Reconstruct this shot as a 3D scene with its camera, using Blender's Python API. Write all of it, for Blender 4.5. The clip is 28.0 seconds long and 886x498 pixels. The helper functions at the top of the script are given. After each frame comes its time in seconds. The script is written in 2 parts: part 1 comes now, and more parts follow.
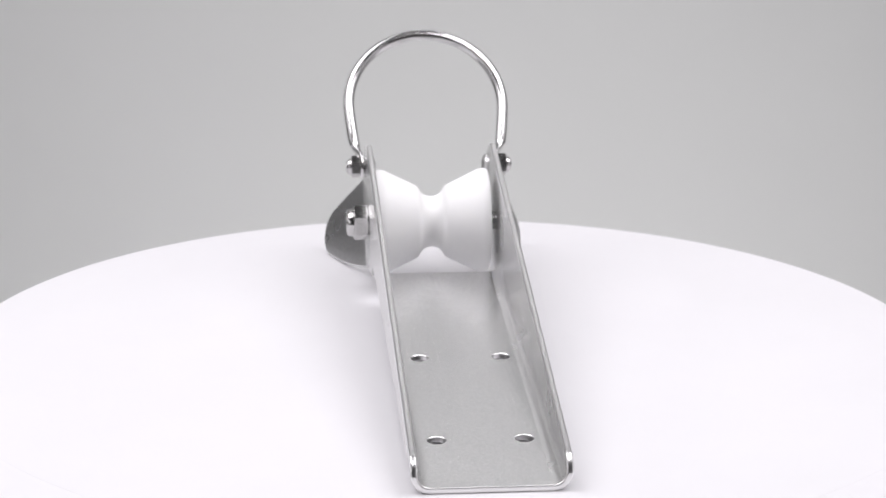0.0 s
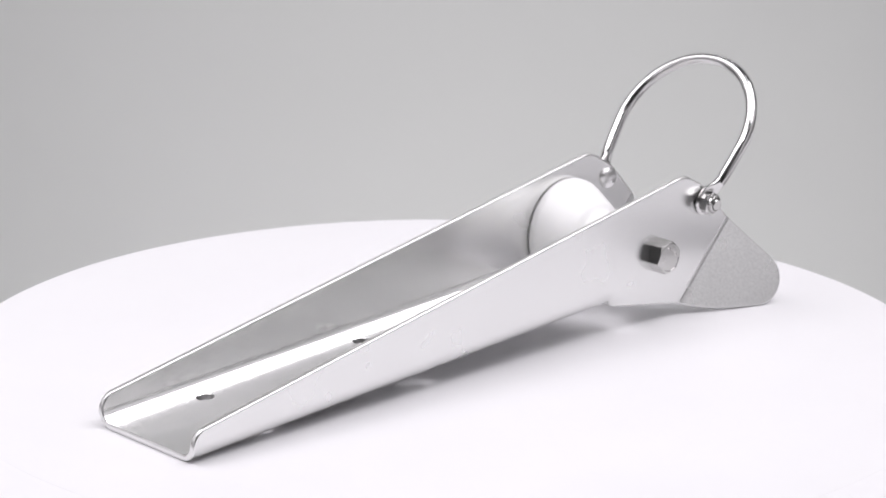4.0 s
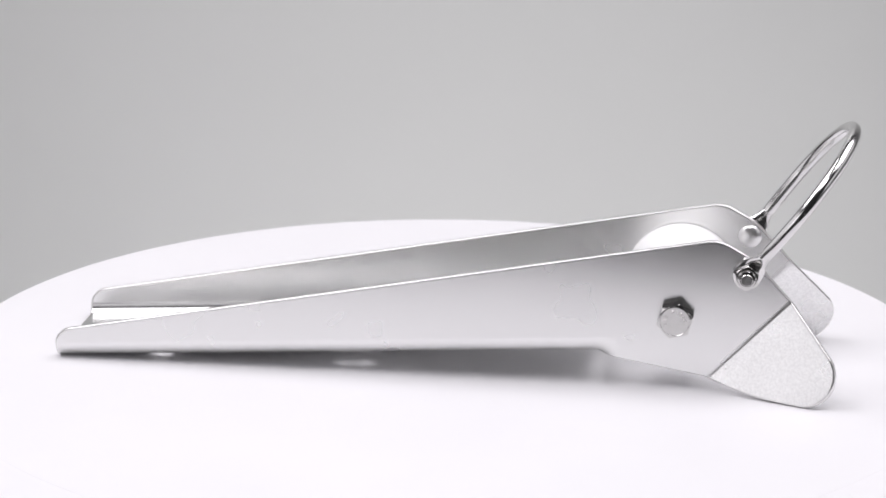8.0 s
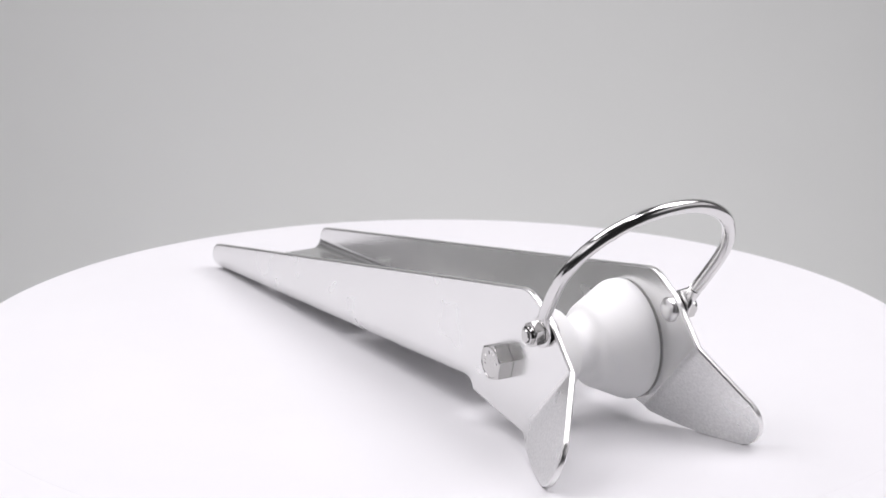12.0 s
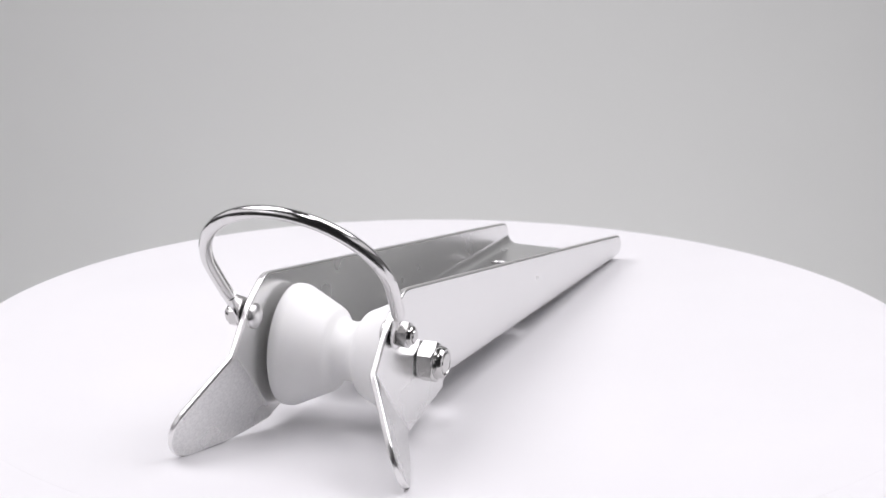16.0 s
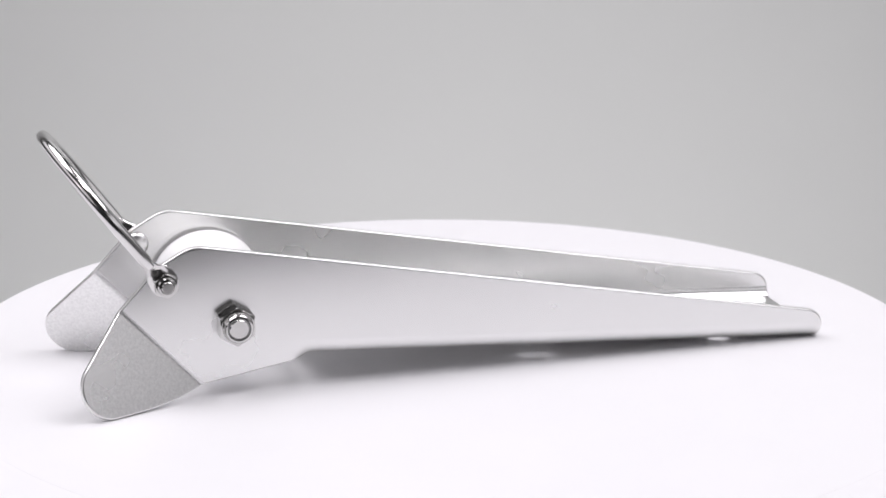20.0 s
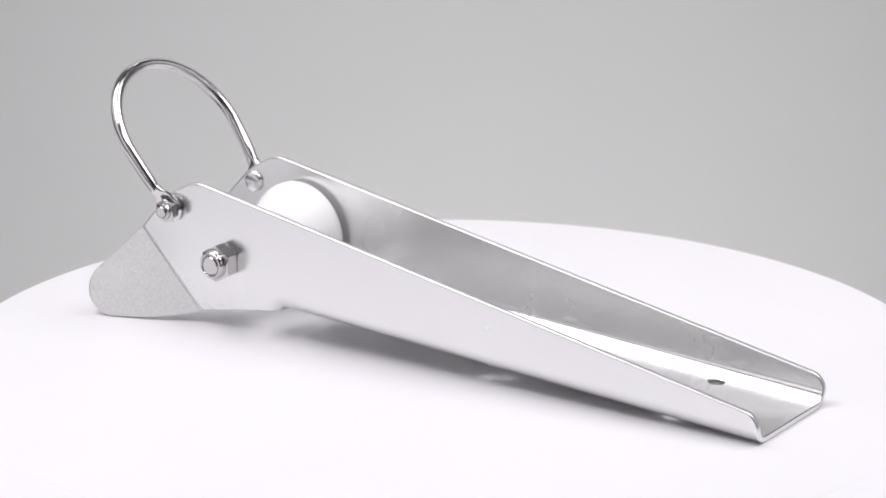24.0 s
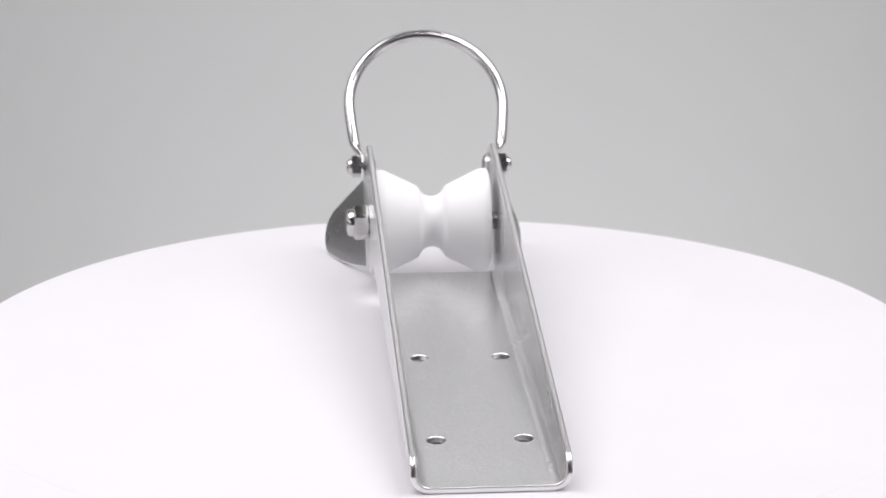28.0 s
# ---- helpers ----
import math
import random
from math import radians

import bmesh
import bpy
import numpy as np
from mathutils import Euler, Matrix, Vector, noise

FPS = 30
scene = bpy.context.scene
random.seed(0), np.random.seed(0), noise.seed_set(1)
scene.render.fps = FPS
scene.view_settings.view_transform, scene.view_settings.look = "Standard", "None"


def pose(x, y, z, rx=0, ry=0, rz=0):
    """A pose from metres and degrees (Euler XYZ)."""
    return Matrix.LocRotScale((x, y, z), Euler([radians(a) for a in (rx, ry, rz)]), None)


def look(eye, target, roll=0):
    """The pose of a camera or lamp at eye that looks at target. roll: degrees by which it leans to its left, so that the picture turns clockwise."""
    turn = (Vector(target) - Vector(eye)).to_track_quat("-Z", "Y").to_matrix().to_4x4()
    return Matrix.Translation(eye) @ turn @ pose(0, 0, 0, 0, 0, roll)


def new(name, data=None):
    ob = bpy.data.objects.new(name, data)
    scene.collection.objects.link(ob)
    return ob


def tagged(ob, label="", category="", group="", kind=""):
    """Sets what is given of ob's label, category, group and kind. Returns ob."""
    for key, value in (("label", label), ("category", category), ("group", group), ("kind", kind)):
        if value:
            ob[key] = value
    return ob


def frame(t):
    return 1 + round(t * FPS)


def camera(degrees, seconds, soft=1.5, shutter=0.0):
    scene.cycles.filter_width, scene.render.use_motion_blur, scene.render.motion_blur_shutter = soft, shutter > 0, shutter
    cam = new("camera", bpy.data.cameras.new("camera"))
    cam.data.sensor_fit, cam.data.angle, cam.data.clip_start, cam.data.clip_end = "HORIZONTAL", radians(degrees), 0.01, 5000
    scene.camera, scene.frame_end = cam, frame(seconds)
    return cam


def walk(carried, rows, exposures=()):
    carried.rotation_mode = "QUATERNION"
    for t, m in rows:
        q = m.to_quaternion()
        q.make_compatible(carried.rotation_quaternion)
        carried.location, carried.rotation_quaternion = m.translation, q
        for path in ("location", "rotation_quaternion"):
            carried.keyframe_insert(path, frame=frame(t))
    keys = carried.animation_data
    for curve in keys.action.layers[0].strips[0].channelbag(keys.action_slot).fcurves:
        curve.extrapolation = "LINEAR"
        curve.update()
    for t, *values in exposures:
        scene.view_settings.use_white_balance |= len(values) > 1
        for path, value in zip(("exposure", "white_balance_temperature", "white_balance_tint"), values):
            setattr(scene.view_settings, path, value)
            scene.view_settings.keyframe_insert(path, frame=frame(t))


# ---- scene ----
# camera: stands still, long lens, looking down on the turntable
cam = camera(19.849, 28.0, soft=1.5)
cam.data.dof.use_dof, cam.data.dof.focus_distance, cam.data.dof.aperture_fstop = True, 1.14, 22.0
EYE = (0.0, -1.2030, 0.4029)
TILT, PAN = radians(16.176), radians(0.0924)
AIM = (EYE[0] - math.cos(TILT) * math.sin(PAN), EYE[1] + math.cos(TILT) * math.cos(PAN), EYE[2] - math.sin(TILT))
walk(cam, [(0.0, look(EYE, AIM, 0.296)), (28.0, look(EYE, AIM, 0.296))])

# ---- light: key soft boxes above both sides, one in front, two on the backdrop, added glowing panels and side strips, a dim studio room ----
scene.view_settings.exposure = 0.0
world = bpy.data.worlds.new("studio_air")
scene.world = world
world.use_nodes = True
world.node_tree.nodes["Background"].inputs[0].default_value = (0.9, 0.92, 1.0, 1)
world.node_tree.nodes["Background"].inputs[1].default_value = 0.1


def area_lamp(name, eye, target, size_x, size_y, watts, colour=(1, 1, 1)):
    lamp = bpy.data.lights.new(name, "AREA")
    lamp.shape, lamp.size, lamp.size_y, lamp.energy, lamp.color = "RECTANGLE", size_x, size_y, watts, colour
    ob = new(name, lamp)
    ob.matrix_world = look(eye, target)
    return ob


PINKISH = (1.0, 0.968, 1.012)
area_lamp("softbox_key_left", (-0.58, 0.0, 1.1), (0, 0.0, 0), 0.92, 0.8, 10.2, PINKISH)
area_lamp("softbox_key_right", (0.58, 0.0, 1.1), (0, 0.0, 0), 0.92, 0.8, 10.4, PINKISH)
area_lamp("softbox_front", (0.0, -0.55, 0.95), (0.0, -0.1, 0), 0.2, 0.16, 1.4, PINKISH)
# unseen glowing panels, added low in front for the guides to reflect
area_lamp("glow_panel_left", (-0.47, -0.62, 0.27), (-0.17, 0.0, 0.03), 0.40, 0.34, 0.29, PINKISH)
area_lamp("glow_panel_right", (0.86, -0.72, 0.36), (0.1, 0.0, 0.05), 0.44, 0.4, 0.12, PINKISH)
# long unseen strips added in place of bright side walls
area_lamp("wall_glow_left", (-1.6, -0.4, 0.70), (0, -0.4, 0.2), 3.0, 0.75, 6.4, PINKISH)
area_lamp("wall_glow_right", (1.6, -0.7, 0.75), (0, -0.7, 0.15), 2.9, 0.66, 4.2, PINKISH)
area_lamp("softbox_background_low", (0.05, 0.65, -0.55), (0.05, 1.5, -0.2), 0.95, 0.15, 4.4, PINKISH)
area_lamp("softbox_background_high", (0.0, 1.1, 1.45), (0.0, 1.5, 1.08), 0.8, 0.12, 5.2, PINKISH)


# ---- materials ----
def shader(name, colour, rough, metal=0.0):
    m = bpy.data.materials.new(name)
    m.use_nodes = True
    t = m.node_tree
    b = t.nodes["Principled BSDF"]
    b.inputs["Base Color"].default_value = (*colour, 1)
    b.inputs["Roughness"].default_value = rough
    b.inputs["Metallic"].default_value = metal
    return m, t, b


def noise_node(t, scale, detail=3.0, rough=0.55, stretch=None):
    co = t.nodes.new("ShaderNodeTexCoord")
    n = t.nodes.new("ShaderNodeTexNoise")
    n.inputs["Scale"].default_value, n.inputs["Detail"].default_value, n.inputs["Roughness"].default_value = scale, detail, rough
    if stretch:
        mp = t.nodes.new("ShaderNodeMapping")
        mp.inputs["Scale"].default_value = stretch
        t.links.new(co.outputs["Object"], mp.inputs[0])
        t.links.new(mp.outputs[0], n.inputs["Vector"])
    else:
        t.links.new(co.outputs["Object"], n.inputs["Vector"])
    return n


def ranged(t, out, lo, hi, a=0.3, b=0.7):
    r = t.nodes.new("ShaderNodeMapRange")
    r.inputs["From Min"].default_value, r.inputs["From Max"].default_value = a, b
    r.inputs["To Min"].default_value, r.inputs["To Max"].default_value = lo, hi
    t.links.new(out, r.inputs["Value"])
    return r.outputs[0]


def tint(t, bsdf, out, low, high):
    r = t.nodes.new("ShaderNodeValToRGB")
    r.color_ramp.elements[0].color, r.color_ramp.elements[1].color = (*low, 1), (*high, 1)
    r.color_ramp.elements[0].position, r.color_ramp.elements[1].position = 0.3, 0.7
    t.links.new(out, r.inputs[0])
    t.links.new(r.outputs[0], bsdf.inputs["Base Color"])


def relief(t, bsdf, out, strength, distance):
    b = t.nodes.new("ShaderNodeBump")
    b.inputs["Strength"].default_value, b.inputs["Distance"].default_value = strength, distance
    t.links.new(out, b.inputs["Height"])
    t.links.new(b.outputs[0], bsdf.inputs["Normal"])


def satin_steel(name, rough, grain):
    """Glass-blasted sheet: a fine pebbled skin of bright and dull specks over broad, faint changes of gloss."""
    m, t, b = shader(name, (0.8, 0.8, 0.795), rough, 1.0)
    broad = noise_node(t, 22, 3)
    t.links.new(ranged(t, broad.outputs[0], rough - 0.02, rough + 0.02), b.inputs["Roughness"])
    if grain:
        pebble = noise_node(t, 800, 2, 0.6)
        low, high = 0.81 * (1 - grain), 0.81 * (1 + 0.8 * grain)
        tint(t, b, pebble.outputs[0], (low, low, low * 0.995), (high, high, high * 0.995))
        relief(t, b, pebble.outputs[0], 0.008, 0.0002)
    else:
        tint(t, b, broad.outputs[0], (0.795, 0.795, 0.79), (0.83, 0.83, 0.825))
    return m


def polished_steel(name, rough, colour=(0.72, 0.715, 0.71), bumps=0.05):
    m, t, b = shader(name, colour, rough, 1.0)
    n = noise_node(t, 300, 3)
    if bumps:
        t.links.new(ranged(t, n.outputs[0], rough * 0.75, rough * 1.4), b.inputs["Roughness"])
        relief(t, b, n.outputs[0], bumps, 0.0002)
    return m


def nylon(name, colour, rough):
    m, t, b = shader(name, colour, rough)
    n = noise_node(t, 60, 4)
    tint(t, b, n.outputs[0], tuple(c * 0.97 for c in colour), colour)
    f = noise_node(t, 900, 2)
    relief(t, b, f.outputs[0], 0.06, 0.0002)
    b.inputs["Subsurface Weight"].default_value = 0.4
    b.inputs["Subsurface Radius"].default_value = (0.004, 0.004, 0.0038)
    return m


def paper(name, colour, rough, scale):
    m, t, b = shader(name, colour, rough)
    n = noise_node(t, scale, 5)
    tint(t, b, n.outputs[0], tuple(c * 0.975 for c in colour), colour)
    f = noise_node(t, scale * 40, 2)
    relief(t, b, f.outputs[0], 0.05, 0.0005)
    return m


STEEL = satin_steel("satin_steel", 0.26, 0.0)
GRAINY = satin_steel("grainy_satin_steel", 0.28, 0.09)
FLATBED = satin_steel("pebbled_base_steel", 0.25, 0.15)
EDGE = polished_steel("polished_edge_steel", 0.30, (0.80, 0.795, 0.79), 0.0)
CHROME = polished_steel("polished_hoop_steel", 0.15, (0.70, 0.695, 0.69), 0.01)
HARDWARE = polished_steel("stainless_hardware", 0.15, (0.58, 0.575, 0.565), 0.02)
STAMP = polished_steel("stamped_steel", 0.25, (0.66, 0.65, 0.64))
WHITE = nylon("white_nylon", (0.91, 0.91, 0.905), 0.55)
INSERT = nylon("nylon_lock_ring", (0.62, 0.63, 0.64), 0.5)
DISC = paper("white_turntable_laminate", (0.80, 0.795, 0.81), 0.5, 9)
PAPER = paper("grey_backdrop_paper", (0.62, 0.63, 0.615), 0.9, 3)
ROOM = paper("studio_wall_paint", (0.3, 0.3, 0.3), 0.9, 2)
DIM = paper("dim_studio_wall_paint", (0.09, 0.09, 0.09), 0.9, 2)
DARK = paper("dark_studio_wall_paint", (0.06, 0.06, 0.061), 0.9, 2)
FLOOR = paper("studio_floor_paint", (0.08, 0.08, 0.08), 0.7, 2)


# ---- mesh helpers ----
def part(name, bm, material, parent=None, label="", smooth=None):
    """Link a bmesh as one mesh object, under a thing or a part if parent is given."""
    bmesh.ops.recalc_face_normals(bm, faces=bm.faces)
    if smooth is not None:
        for f in bm.faces:
            f.smooth = True
        for e in bm.edges:
            e.smooth = len(e.link_faces) == 2 and e.calc_face_angle(0) < radians(smooth)
    me = bpy.data.meshes.new(name)
    bm.to_mesh(me)
    bm.free()
    for m in material if isinstance(material, (list, tuple)) else [material]:
        me.materials.append(m)
    ob = new(name, me)
    if parent:
        ob.parent = parent
    if label:
        tagged(ob, label)
    return ob


def lathe(bm, profile, steps, axis):
    """Turn (radius, height) rows about an axis; axis maps (radial x, radial y, height) to a place."""
    rings = []
    for r, h in profile:
        row = []
        for k in range(steps):
            a = 2 * math.pi * k / steps
            rr = r(a) if callable(r) else r
            row.append(bm.verts.new(axis(rr * math.cos(a), rr * math.sin(a), h)))
        rings.append(row)
    for lo, hi in zip(rings, rings[1:]):
        for k in range(steps):
            bm.faces.new((lo[k], lo[(k + 1) % steps], hi[(k + 1) % steps], hi[k]))
    bm.faces.new(rings[0][::-1])
    bm.faces.new(rings[-1])


def hexagon(across, cone=None):
    """Radius of a hexagon by angle, cut back to a round chamfer."""
    def r(a):
        k = across / 2 / math.cos(a % (math.pi / 3) - math.pi / 6)
        return min(k, cone) if cone else k
    return r


def hex_profile(across, height, chamfer_both=False):
    corner = across / 2 / math.cos(math.pi / 6)
    inner = across / 2 * 0.96
    up = []
    for k in range(6):
        f = k / 5
        up.append((hexagon(across, corner + (inner - corner) * f), height - (corner - inner) * 0.5 * (1 - f)))
    if chamfer_both:
        down = [(r, height - h) for r, h in reversed(up)]
        return down + up
    return [(hexagon(across), 0.0)] + up


def box(bm, x0, x1, y0, y1, z0, z1):
    v = [bm.verts.new((x, y, z)) for z in (z0, z1) for y in (y0, y1) for x in (x0, x1)]
    for f in ((0, 2, 3, 1), (4, 5, 7, 6), (0, 1, 5, 4), (2, 6, 7, 3), (0, 4, 6, 2), (1, 3, 7, 5)):
        bm.faces.new([v[i] for i in f])


def rounded(points, radii, steps=8):
    """A polygon with its corners rounded to the given radii."""
    out = []
    n = len(points)
    for i in range(n):
        p, a, b = Vector(points[i]), Vector(points[i - 1]), Vector(points[(i + 1) % n])
        r = radii[i]
        if r <= 0:
            out.append(tuple(p))
            continue
        d1, d2 = (a - p).normalized(), (b - p).normalized()
        half = math.acos(max(-1, min(1, d1.dot(d2)))) / 2
        cut = min(r / math.tan(half), (a - p).length * 0.49, (b - p).length * 0.49)
        rr = cut * math.tan(half)
        c = p + (d1 + d2).normalized() * (rr / math.sin(half))
        s, e = p + d1 * cut - c, p + d2 * cut - c
        turn = s.angle_signed(e)
        for k in range(steps + 1):
            q = s.copy()
            q.rotate(Matrix.Rotation(-turn * k / steps, 2))
            out.append(tuple(c + q))
    return out


def cut_edge(thick, r):
    """(depth, set-back) rows over a flat cut edge with eased corners."""
    arc = [(r * (1 - math.cos(a)), r * (1 - math.sin(a))) for a in (math.pi / 8 * k for k in range(5))]
    return arc + [(thick - d, b) for d, b in reversed(arc)]


def sheet(outline, cuts, thick, bend, name, parent, seam, skin=None, label=""):
    """A plate of even thickness: a flat outline cut along lines, given thickness, its free rims eased, then bent by bend(x, y, depth).
    seam(x, y) tells the places where it runs on into the next plate."""
    bm = bmesh.new()
    face = bm.faces.new([bm.verts.new((x, y, 0)) for x, y in outline])
    if face.normal.z < 0:
        face.normal_flip()
    for co, no in cuts:
        bmesh.ops.bisect_plane(bm, geom=bm.verts[:] + bm.edges[:] + bm.faces[:], plane_co=co, plane_no=no, dist=1e-6)
    bmesh.ops.triangulate(bm, faces=[f for f in bm.faces if len(f.verts) > 4])
    top = bm.faces[:]
    rim = [e for e in bm.edges if len(e.link_faces) == 1]
    joined = {e for e in rim if seam(*e.verts[0].co.xy) and seam(*e.verts[1].co.xy)}
    # the skin is drawn in a little from its outline, the rim goes round it
    inset = {}
    for v in {v for e in rim for v in e.verts}:
        es = [e for e in v.link_edges if len(e.link_faces) == 1 and e not in joined]
        nn = Vector((0, 0, 0))
        for e in es:
            d = (e.verts[1].co - e.verts[0].co).normalized()
            n = Vector((-d.y, d.x, 0))
            if n.dot(e.link_faces[0].calc_center_median() - e.verts[0].co) < 0:
                n = -n
            nn += n
        if nn.length > 0:
            nn.normalize()
        inset[v] = nn
    rows = cut_edge(thick, 0.0009)
    made = {v: [] for v in inset}
    for v, n in inset.items():
        for depth, back in rows:
            made[v].append((v.co + n * back, depth))
    out = bmesh.new()

    def put(co, depth):
        return out.verts.new(bend(co.x, co.y, depth))

    ring = {v: [put(c, d) for c, d in made[v]] for v in made}
    inner = {v: (put(v.co, 0.0), put(v.co, thick)) for v in bm.verts if v not in ring}
    for f in top:
        a = [ring[v][0] if v in ring else inner[v][0] for v in f.verts]
        b = [ring[v][-1] if v in ring else inner[v][1] for v in f.verts]
        out.faces.new(a)
        out.faces.new(b[::-1])
    for e in rim:
        if e in joined:
            continue
        p, q = e.verts
        for k in range(len(rows) - 1):
            g = out.faces.new((ring[p][k], ring[q][k], ring[q][k + 1], ring[p][k + 1]))
            g.material_index = 1
    bm.free()
    ob = part(name, out, [skin or STEEL, EDGE], parent, label, smooth=35)
    even = ob.modifiers.new("even_normals", "WEIGHTED_NORMAL")
    even.keep_sharp = True
    return ob


# ---- the studio ----
def studio():
    bm = bmesh.new()
    # paper sweep: a wall that curves onto the floor
    rows = [(0.55, -0.795), (0.8, -0.795)]
    for k in range(13):
        a = math.pi / 2 * k / 12
        rows.append((1.2 + 0.3 * math.sin(a), -0.495 - 0.3 * math.cos(a)))
    rows += [(1.5, 0.6), (1.5, 1.59)]
    rings = [[bm.verts.new((x, y, z)) for x in (-1.69, 1.69)] for y, z in rows]
    for a, b in zip(rings, rings[1:]):
        bm.faces.new((a[0], a[1], b[1], b[0]))
    back = [[bm.verts.new((x, y + 0.003, z - 0.003)) for x in (-1.69, 1.69)] for y, z in rows]
    for a, b in zip(back, back[1:]):
        bm.faces.new((a[0], b[0], b[1], a[1]))
    ob = part("backdrop", bm, PAPER, smooth=30)
    tagged(ob, "plain pale grey seamless paper backdrop behind the turntable", "backdrop", kind="structure")
    # unseen room shell; each tone is set by what the steel should reflect
    for name, dims, paint in (("floor", (-1.7, 1.7, -2.3, 1.7, -0.9, -0.8), FLOOR), ("ceiling", (-1.7, 1.7, -2.3, 1.7, 1.6, 1.7), DARK),
                              ("wall_north", (-1.7, 1.7, 1.6, 1.7, -0.9, 1.6), ROOM), ("wall_south", (-1.7, 1.7, -2.4, -2.3, -0.9, 1.6), DARK),
                              ("wall_west", (-1.8, -1.7, -2.4, 1.7, -0.9, 1.6), DIM), ("wall_east", (1.7, 1.8, -2.4, 1.7, -0.9, 1.6), ROOM)):
        bm = bmesh.new()
        box(bm, *dims)
        ob = part(name, bm, paint)
        tagged(ob, "plain painted studio " + name.split("_")[0], name.split("_")[0], kind="structure")


DISC_R, DISC_T = 0.2491, 0.008


def slab(bm, rim, low, high):
    """An upright prism over the outline rim."""
    rings = [[bm.verts.new((x, y, z)) for x, y in rim] for z in (low, high)]
    bm.faces.new(rings[0][::-1])
    bm.faces.new(rings[1])
    for k in range(len(rim)):
        j = (k + 1) % len(rim)
        bm.faces.new((rings[0][k], rings[0][j], rings[1][j], rings[1][k]))


def work_table():
    """White worktable with a bay at the back; the disc is let in flush between two raised panels."""
    root = new("work_table")
    tagged(root, "white worktable with the round turntable let into its top", "table")
    front = -0.236
    bm = bmesh.new()
    # side arms past the bay are added, out of view, as white for the steel to reflect
    slab(bm, [(-0.6, front), (0.6, front), (0.6, 0.33), (0.36, 0.33), (0.31, 0.03), (-0.31, 0.03), (-0.36, 0.33), (-0.6, 0.33)], -0.030, -DISC_T - 0.0002)
    part("tabletop", bm, DISC, root)
    r = DISC_R + 0.00002
    for side in (-1, 1):
        first, last = math.asin(front / r), math.asin(0.03 / r)
        arc = [(side * r * math.cos(a), r * math.sin(a)) for a in (first + (last - first) * k / 64 for k in range(65))]
        bm = bmesh.new()
        slab(bm, arc + [(side * 0.31, 0.03), (side * 0.36, 0.33), (side * 0.6, 0.33), (side * 0.6, front)], -DISC_T - 0.0002, -0.00002)
        part("raised_panel", bm, DISC, root)
    for x in (-0.55, 0.55):
        for y in (-0.2, 0.28):
            bm = bmesh.new()
            box(bm, x - 0.025, x + 0.025, y - 0.025, y + 0.025, -0.7995, -0.0301)
            part("leg", bm, DISC, root)
    return root


def turntable():
    root = new("turntable")
    tagged(root, "round white turntable with a smooth matt top", "turntable")
    e = 0.00002
    bm = bmesh.new()
    lathe(bm, [(DISC_R - 0.0015, -DISC_T), (DISC_R - 0.0015, 0.0)], 192, lambda x, y, h: (x, y, h))
    part("turntable_top", bm, DISC, root, smooth=30)
    # band round the disc's rim, its upper edge a little eased
    bm = bmesh.new()
    prof = [(DISC_R - 0.0015, -DISC_T), (DISC_R, -DISC_T)]
    prof += [(DISC_R - e + e * math.cos(math.pi / 8 * k), -e + e * math.sin(math.pi / 8 * k)) for k in range(5)]
    prof += [(DISC_R - 0.0015, 0.0)]
    lathe(bm, prof, 192, lambda x, y, h: (x, y, h))
    bmesh.ops.delete(bm, geom=[f for f in bm.faces if len(f.verts) > 4], context="FACES_ONLY")
    part("rim_band", bm, DISC, root, smooth=30)
    return root


# ---- the anchor roller: x across, y along from tail to guides, z up, millimetres to metres ----
MM = 0.001
SLOPE = radians(3.35)
TAIL = -190.3
END = 269.0          # length of the base plate
WALL = 35.2          # outer half width
BEND = 8.6           # outer bend radius
THICK = 3.0
ARC = BEND * math.pi / 2


def along(u, z):
    """Place on the side plate, from table height to plate length and height."""
    du = u - TAIL
    return du * math.cos(SLOPE) + z * math.sin(SLOPE), -du * math.sin(SLOPE) + z * math.cos(SLOPE)


def tabled(v, p, w):
    return Vector((v, TAIL + p * math.cos(SLOPE) - w * math.sin(SLOPE), p * math.sin(SLOPE) + w * math.cos(SLOPE))) * MM


FOLD_LOW, FOLD_HIGH = (130.0, 6.8), (168.6, 47.4)
FLARE = radians(27.6)


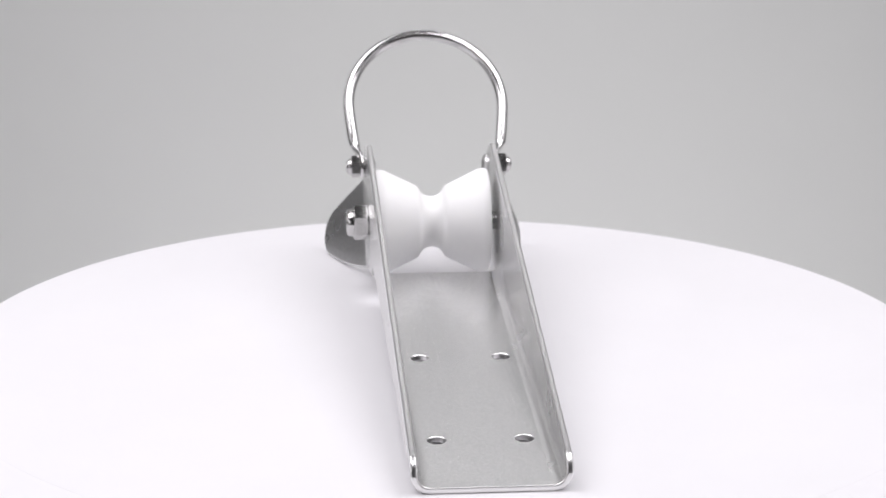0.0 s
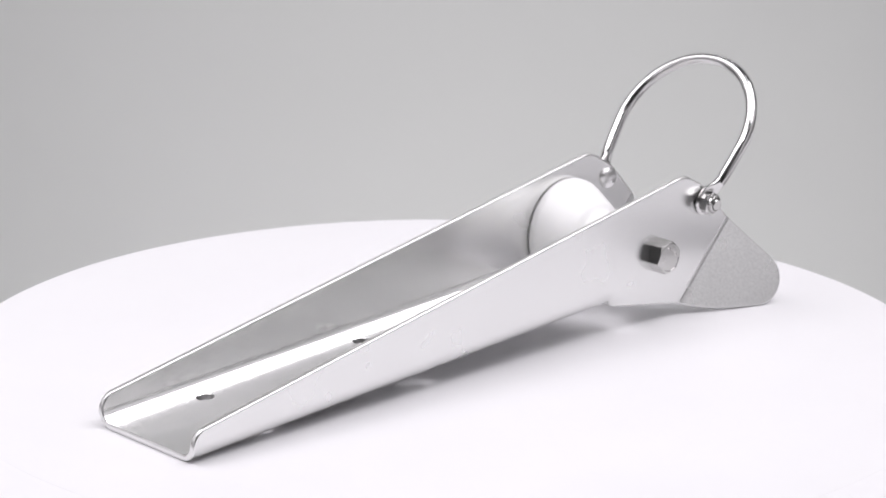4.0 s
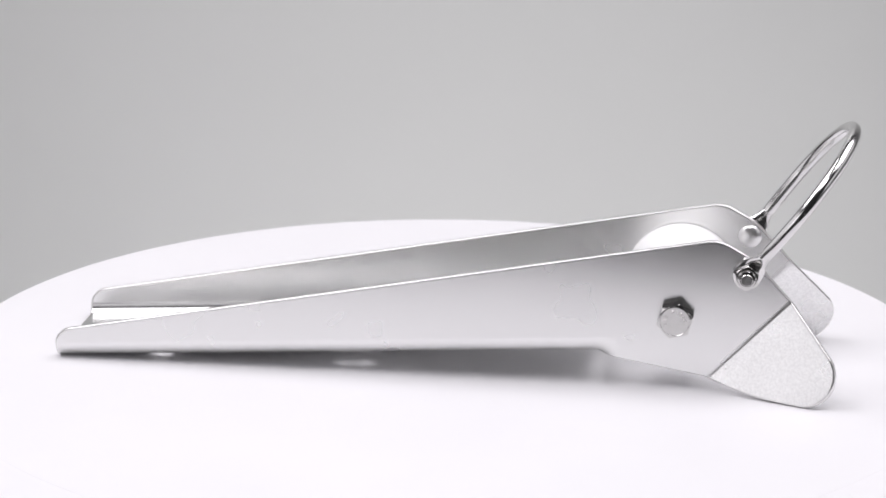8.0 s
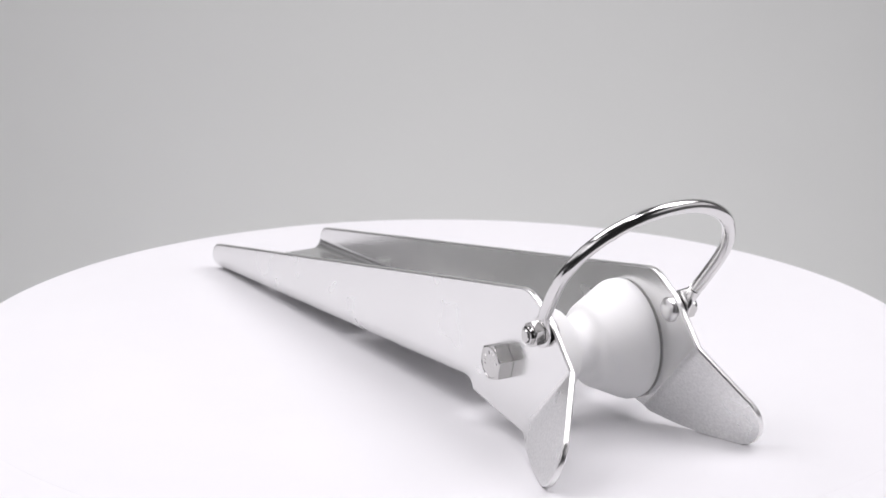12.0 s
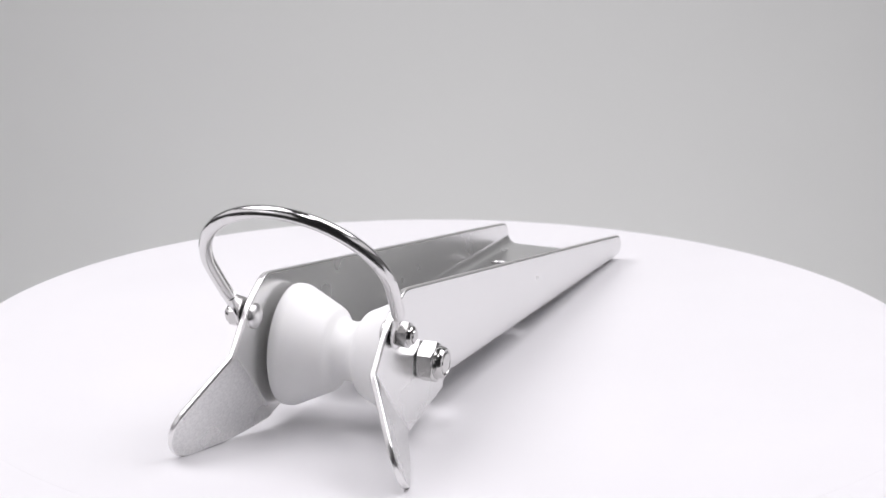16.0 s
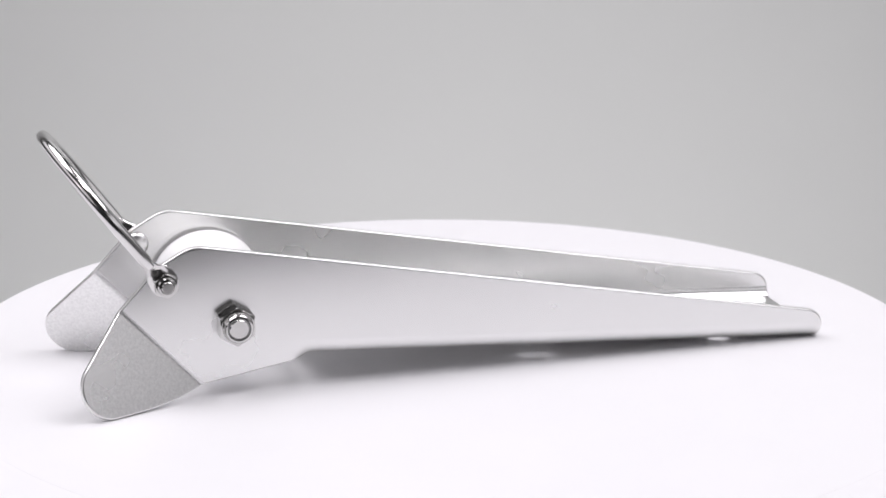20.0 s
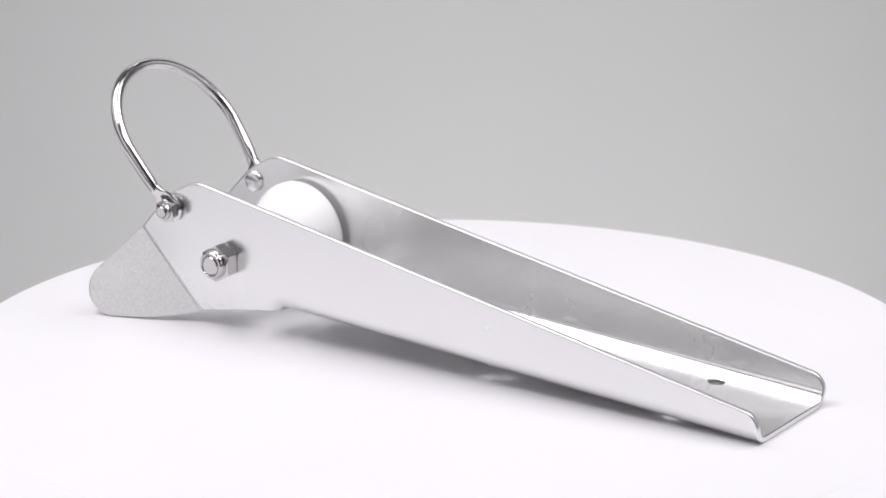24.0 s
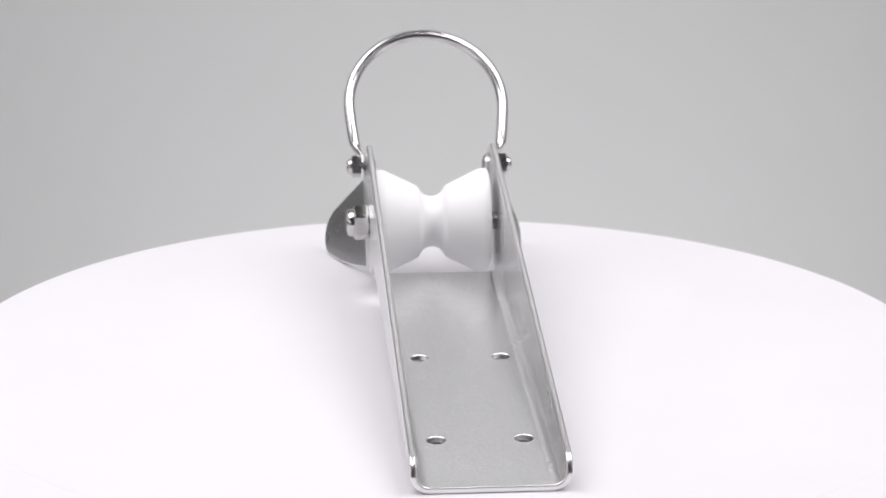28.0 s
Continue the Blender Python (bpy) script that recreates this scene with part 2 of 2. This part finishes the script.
def side_plate(root, side):
    def dev(u, z):
        p, w = along(u, z)
        return p * MM, (ARC + w - BEND) * MM
    pts = [(0.0, 0.0), (END * MM, 0.0), ((END + 10) * MM, (ARC - BEND - 2.27) * MM), dev(*FOLD_LOW), dev(*FOLD_HIGH),
           dev(151.5, 66.0), dev(134.5, 75.3), dev(-190.3 - 0.6, 14.6)]
    radii = [0, 0, 0, 0, 0, 0.03, 0.016, 0.009]
    outline = rounded(pts, radii, 10)
    cuts = [((0, ARC * MM * k, 0), (0, 1, 0)) for k in (0.03, 0.12, 0.24, 0.36, 0.48, 0.61, 0.74, 0.87, 0.97, 1.0)]
    cuts += [((END * MM, 0, 0), (1, 0, 0)), *[(((END + 5 * k) * MM, 0, 0), (1, 0, 0)) for k in (1, 2)]]
    cuts += [((END * MM * k / 8, 0, 0), (1, 0, 0)) for k in range(1, 8)]

    def bend(x, y, depth):
        p, d, n = x / MM, y / MM, depth / MM
        v, w = WALL - n, BEND + d - ARC
        if d < ARC and p < END + 10:
            # the bend runs out into the flat plate past the floor's end
            a = d / ARC * math.pi / 2
            f = max(0.0, min(1.0, (p - END) / 10))
            v = f * v + (1 - f) * (WALL - BEND + (BEND - n) * math.sin(a))
            w = f * w + (1 - f) * (BEND - (BEND - n) * math.cos(a))
        return tabled(side * v, p, w)
    a, b = Vector(dev(*FOLD_LOW)), Vector(dev(*FOLD_HIGH))
    across_fold = Vector((b - a).yx).normalized()
    across_fold.x = -across_fold.x

    def seam(x, y):
        return (y < 1e-5 and x < END * MM + 1e-5) or abs((Vector((x, y)) - a).dot(across_fold)) < 1e-5
    return sheet(outline, cuts, THICK * MM, bend, "side_plate", root, seam)


def flared_guide(root, side):
    lo, hi = Vector((FOLD_LOW[0], FOLD_LOW[1])), Vector((FOLD_HIGH[0], FOLD_HIGH[1]))
    e = (hi - lo).normalized()
    out = Vector((e.y, -e.x))
    length = (hi - lo).length
    # two straight flanks run tangent into a round tip
    c, r = Vector((38.0, 32.3)), 14.8
    far = Vector((length, 0.0)) - c
    start = math.atan2(-c.y, -c.x) - math.acos(r / c.length)
    stop = math.atan2(far.y, far.x) + math.acos(r / far.length)
    start += 2 * math.pi
    foot = c + Vector((math.cos(start), math.sin(start))) * r
    away = Vector((foot.y, -foot.x)).normalized()
    if away.dot(c) > 0:
        away = -away
    # the lower flank bellies out a little
    outline = [tuple(foot * (k / 8) + away * 1.9 * math.sin(math.pi * k / 8)) for k in range(8)]
    for k in range(25):
        q = start + (stop - start) * k / 24
        outline.append((c.x + r * math.cos(q), c.y + r * math.sin(q)))
    outline = [(a * MM, b * MM) for a, b in outline + [(length, 0.0)]]
    run = 2.4
    cuts = [((0, run * MM * k / 4, 0), (0, 1, 0)) for k in range(1, 5)]

    def bend(x, y, depth):
        a, b, n = x / MM, y / MM, depth / MM
        # outer face turns outward over a short run
        r = run / FLARE
        if b < run:
            t = b / r
            f, q = (r + n) * math.sin(t), r - (r + n) * math.cos(t)
        else:
            f, q = (r + n) * math.sin(FLARE), r - (r + n) * math.cos(FLARE)
            f, q = f + (b - run) * math.cos(FLARE), q + (b - run) * math.sin(FLARE)
        s = lo + e * a + out * f
        return Vector((side * (WALL + q), s.x, s.y)) * MM
    return sheet(outline, cuts, THICK * MM, bend, "flared_guide", root, lambda x, y: abs(y) < 1e-5,
                 GRAINY, "flared guide of grainy satin steel")


HOLES = [(50.5, -19.6), (50.5, 19.6), (148.5, -19.8), (148.5, 19.8)]


def base_plate(root):
    """Flat floor of the channel with four round mounting holes."""
    half, R, S = WALL - BEND, 4.1, 6.0
    bm = bmesh.new()
    ps = sorted({0.7, END - 0.7} | {p + d for p, _ in HOLES for d in (-S, S)})
    vs = sorted({-half, half, -19.7 - S, -19.7 + S, 19.7 - S, 19.7 + S})
    N = 32
    for top, w in ((True, THICK), (False, 0.0)):
        for p0, p1 in zip(ps, ps[1:]):
            for v0, v1 in zip(vs, vs[1:]):
                hole = [h for h in HOLES if p0 < h[0] < p1 and v0 < h[1] < v1]
                if not hole:
                    bm.faces.new([bm.verts.new(tabled(v, p, w)) for p, v in ((p0, v0), (p0, v1), (p1, v1), (p1, v0))])
                    continue
                cp, cv = (p0 + p1) / 2, (v0 + v1) / 2
                ringo, ringi, ringd = [], [], []
                for k in range(N):
                    a = 2 * math.pi * k / N
                    m = S / max(abs(math.cos(a)), abs(math.sin(a)))
                    ringo.append(bm.verts.new(tabled(cv + m * math.sin(a), cp + m * math.cos(a), w)))
                    ringi.append(bm.verts.new(tabled(cv + (R + 0.4) * math.sin(a), cp + (R + 0.4) * math.cos(a), w)))
                    ringd.append(bm.verts.new(tabled(cv + R * math.sin(a), cp + R * math.cos(a), w + (-0.4 if top else 0.4))))
                low = []
                if top:
                    low = [bm.verts.new(tabled(cv + R * math.sin(2 * math.pi * k / N), cp + R * math.cos(2 * math.pi * k / N), 0.4)) for k in range(N)]
                for k in range(N):
                    j = (k + 1) % N
                    bm.faces.new((ringo[k], ringo[j], ringi[j], ringi[k]))
                    bm.faces.new((ringi[k], ringi[j], ringd[j], ringd[k])).material_index = 1
                    if top:
                        bm.faces.new((ringd[k], ringd[j], low[j], low[k])).material_index = 1
    bmesh.ops.remove_doubles(bm, verts=bm.verts, dist=1e-6)
    # rims of the two ends, a little rounded
    for p, s in ((0.0, -1), (END, 1)):
        rows = []
        for w, o in cut_edge(THICK, 0.7):
            rows.append([bm.verts.new(tabled(v, p - s * o, w)) for v in (-half, 0.0, half)])
        for a, b in zip(rows, rows[1:]):
            for k in range(2):
                bm.faces.new((a[k], a[k + 1], b[k + 1], b[k])).material_index = 1
    return part("base_plate", bm, [FLATBED, EDGE], root, "satin base plate with four mounting holes", smooth=30)


AXLE = (115.2, 36.2)


def across(u, z, v0, side, turn=0.0):
    """Axis map for turned pieces lying across the bracket; height runs outward on that side."""
    c, s = math.cos(radians(turn)), math.sin(radians(turn))
    return lambda x, y, h: Vector((side * (v0 + h), u + x * c - y * s, z + x * s + y * c)) * MM


def roller(root):
    row = []
    for k in range(9):
        a = math.pi / 2 * k / 12
        row.append((6.5 * math.sin(a), 14.2 + 5.2 * (1 - math.cos(a))))
    # groove eases into the straight cones
    row += [(6.5, 18.2), (7.1, 19.3), (8.0, 20.2), (9.4, 21.0), (24.9, 28.75), (25.9, 29.15), (27.0, 29.3), (29.5, 29.3), (30.1, 29.0), (30.3, 28.3)]
    row = [(v, r * 0.963) for v, r in row] + [(30.3, 9.0), (30.9, 8.6), (30.9, 5.4)]
    prof = [(r, -v) for v, r in reversed(row)] + [(r, v) for v, r in row[1:]]
    bm = bmesh.new()
    lathe(bm, prof, 128, across(*AXLE, -1.3, 1))
    return part("roller", bm, WHITE, root, "white nylon roller with a V-shaped waist", smooth=30)


def axle_bolt(root):
    bm = bmesh.new()
    # shank from nut side to head
    lathe(bm, [(4.3, -47.2), (4.8, -46.7), (4.9, 35.2)], 40, across(*AXLE, 0.0, 1))
    shank = part("axle_bolt", bm, HARDWARE, root, "stainless hexagon bolt through the roller", smooth=40)
    bm = bmesh.new()
    prof = hex_profile(15.4, 7.4)
    prof += [(7.0, 7.4), (6.8, 7.2)]
    lathe(bm, prof, 96, across(*AXLE, WALL + 0.15, 1, 14))
    head = part("bolt_head", bm, HARDWARE, shank, smooth=28)
    # worn raised stamp round the face
    for k in range(9):
        a = radians(200 - k * 24)
        if k in (3,):
            continue
        bm = bmesh.new()
        c = Vector((math.cos(a), math.sin(a))) * 4.8
        t = Vector((-math.sin(a), math.cos(a)))
        n = Vector((math.cos(a), math.sin(a)))
        m = across(*AXLE, WALL + 0.15, 1)
        low = [c + t * i * 0.5 + n * j * 0.9 for i, j in ((-1, -1), (1, -1), (1, 1), (-1, 1))]
        a0 = [bm.verts.new(m(q.x, q.y, 7.1)) for q in low]
        a1 = [bm.verts.new(m(*(c + (q - c) * 0.7), 7.42)) for q in low]
        bm.faces.new(a1)
        for i in range(4):
            bm.faces.new((a0[i], a0[(i + 1) % 4], a1[(i + 1) % 4], a1[i]))
        part("stamp_bar", bm, STAMP, head)
    bm = bmesh.new()
    prof = hex_profile(16.6, 8.0, True)
    prof += [(7.5, 8.0), (7.35, 9.6), (7.0, 10.8), (6.4, 11.5), (5.6, 11.6), (5.3, 11.2), (5.2, 10.2)]
    lathe(bm, prof, 96, across(*AXLE, WALL + 0.15, -1, 30))
    nut = part("lock_nut", bm, HARDWARE, shank, smooth=28)
    bm = bmesh.new()
    lathe(bm, [(5.25, 10.3), (5.25, 10.8), (4.85, 10.9), (4.8, 10.3)], 40, across(*AXLE, WALL + 0.15, -1))
    part("lock_ring", bm, INSERT, nut, smooth=30)


PIVOT = (148.3, 58.9)
LEAN = radians(53.0)
BAR, BOW, STRAIGHT = 3.0, 42.7, 36.6      # bar radius, radius of the bow, straight legs


def hoop(root):
    """Bent round bar whose ends are hammered flat against the side plates."""
    def place(v, s, o=0.0):
        return Vector((v, PIVOT[0] + s * math.cos(LEAN) - o * math.sin(LEAN), PIVOT[1] + s * math.sin(LEAN) + o * math.cos(LEAN)))
    path = []
    legs = [12 + (STRAIGHT - 12) * k / 6 for k in range(6)]
    for s in legs:
        path.append((BOW - 2.8 * ((STRAIGHT - s) / 27) ** 1.4, s))
    for k in range(97):
        a = math.pi * k / 96
        path.append((BOW * math.cos(a), STRAIGHT + BOW * math.sin(a)))
    for s in reversed(legs):
        path.append((-BOW + 2.8 * ((STRAIGHT - s) / 27) ** 1.4, s))
    bm = bmesh.new()
    rings, n = [], 20
    for i, (v, s) in enumerate(path):
        a, b = path[max(i - 1, 0)], path[min(i + 1, len(path) - 1)]
        t = Vector((b[0] - a[0], b[1] - a[1])).normalized()
        nx = Vector((-t.y, t.x))
        ends = min(i, len(path) - 1 - i)
        r = BAR if ends > 0 else BAR - 0.4
        # butt weld, ground down but still proud
        r += 0.16 * math.exp(-((math.atan2(s - STRAIGHT, v) - 0.83) / 0.035) ** 2)
        rings.append([bm.verts.new(place(v + nx.x * r * math.cos(q), s + nx.y * r * math.cos(q), r * math.sin(q)) * MM)
                      for q in (2 * math.pi * k / n for k in range(n))])
    for a, b in zip(rings, rings[1:]):
        for k in range(n):
            bm.faces.new((a[k], a[(k + 1) % n], b[(k + 1) % n], b[k]))
    bm.faces.new(rings[0][::-1])
    bm.faces.new(rings[-1])
    bar = part("hoop", bm, CHROME, root, "polished round steel hoop", smooth=50)
    for side in (1, -1):
        # flattened eye: from the bar's round end to a thin disc on the plate
        bm = bmesh.new()
        rows = []
        sec = [(13.5, 40.2, 2.7, 2.7), (10.5, 39.6, 2.0, 3.4), (8.0, 38.2, 1.35, 4.6), (5.5, 37.2, 1.2, 5.9), (2.5, 36.8, 1.2, 6.7), (0.0, 36.75, 1.2, 6.9),
               (-2.5, 36.75, 1.2, 6.4), (-4.6, 36.75, 1.2, 5.1), (-6.2, 36.75, 1.15, 3.0), (-6.9, 36.75, 0.9, 0.8)]
        for s, v, tv, to in sec:
            row = []
            for k in range(16):
                q = 2 * math.pi * k / 16
                c, d = math.cos(q), math.sin(q)
                k4 = (abs(c) ** 3 + abs(d) ** 3) ** (-1 / 3)
                row.append(bm.verts.new(place(side * (v + tv * c * k4), s, to * d * k4) * MM))
            rows.append(row)
        for a, b in zip(rows, rows[1:]):
            for k in range(16):
                bm.faces.new((a[k], a[(k + 1) % 16], b[(k + 1) % 16], b[k]))
        bm.faces.new(rows[0][::-1])
        bm.faces.new(rows[-1])
        part("flattened_eye", bm, CHROME, bar, smooth=50)


def hoop_bolt(root, side):
    bm = bmesh.new()
    lathe(bm, [(2.6, -THICK - 0.4), (2.9, -THICK), (2.9, 9.9), (2.55, 10.3)], 32, across(*PIVOT, WALL, side))
    shank = part("hoop_bolt", bm, HARDWARE, root, "small stainless bolt holding the hoop", smooth=40)
    bm = bmesh.new()
    prof = [(5.7, -THICK + 0.05)]
    for k in range(8):
        a = math.pi / 2 * k / 8
        prof.append((5.8 * math.cos(a), -THICK - 0.5 - 2.6 * math.sin(a)))
    prof.append((0.3, -THICK - 3.1))
    lathe(bm, prof, 40, across(*PIVOT, WALL, side))
    part("dome_head", bm, EDGE, shank, smooth=40)
    bm = bmesh.new()
    prof = [(r, h + 2.9) for r, h in hex_profile(10.6, 4.6, True)]
    prof += [(4.5, 7.5), (4.4, 8.5), (4.0, 9.3), (3.4, 9.5), (3.1, 9.2), (3.0, 8.6)]
    lathe(bm, prof, 72, across(*PIVOT, WALL, side, 25))
    part("lock_nut", bm, HARDWARE, shank, smooth=28)


def anchor_roller():
    root = new("anchor_roller")
    tagged(root, "satin stainless steel bow anchor roller with white nylon wheel, on turntable", "anchor roller")
    base_plate(root)
    for side in (1, -1):
        side_plate(root, side)
        flared_guide(root, side)
    roller(root)
    axle_bolt(root)
    hoop(root)
    for side in (1, -1):
        hoop_bolt(root, side)
    return root


studio()
work_table()
TABLE = turntable()
ANCHOR = anchor_roller()


# ---- motion: the turntable makes one turn and carries the roller ----
def heading(t):
    c = (t - 14) / 14
    return -175.117 - 180.835 * c + 0.211 * c * c + 0.802 * c ** 3


def motions():
    times = [float(k) for k in range(29)]
    walk(TABLE, [(t, pose(0, 0, 0, 0, 0, heading(t))) for t in times])
    rows = []
    for t in times:
        a = radians(heading(t))
        rows.append((t, pose(0.003 * math.cos(a), 0.003 * math.sin(a), 0.0, 0, 0, heading(t))))
    walk(ANCHOR, rows)


motions()
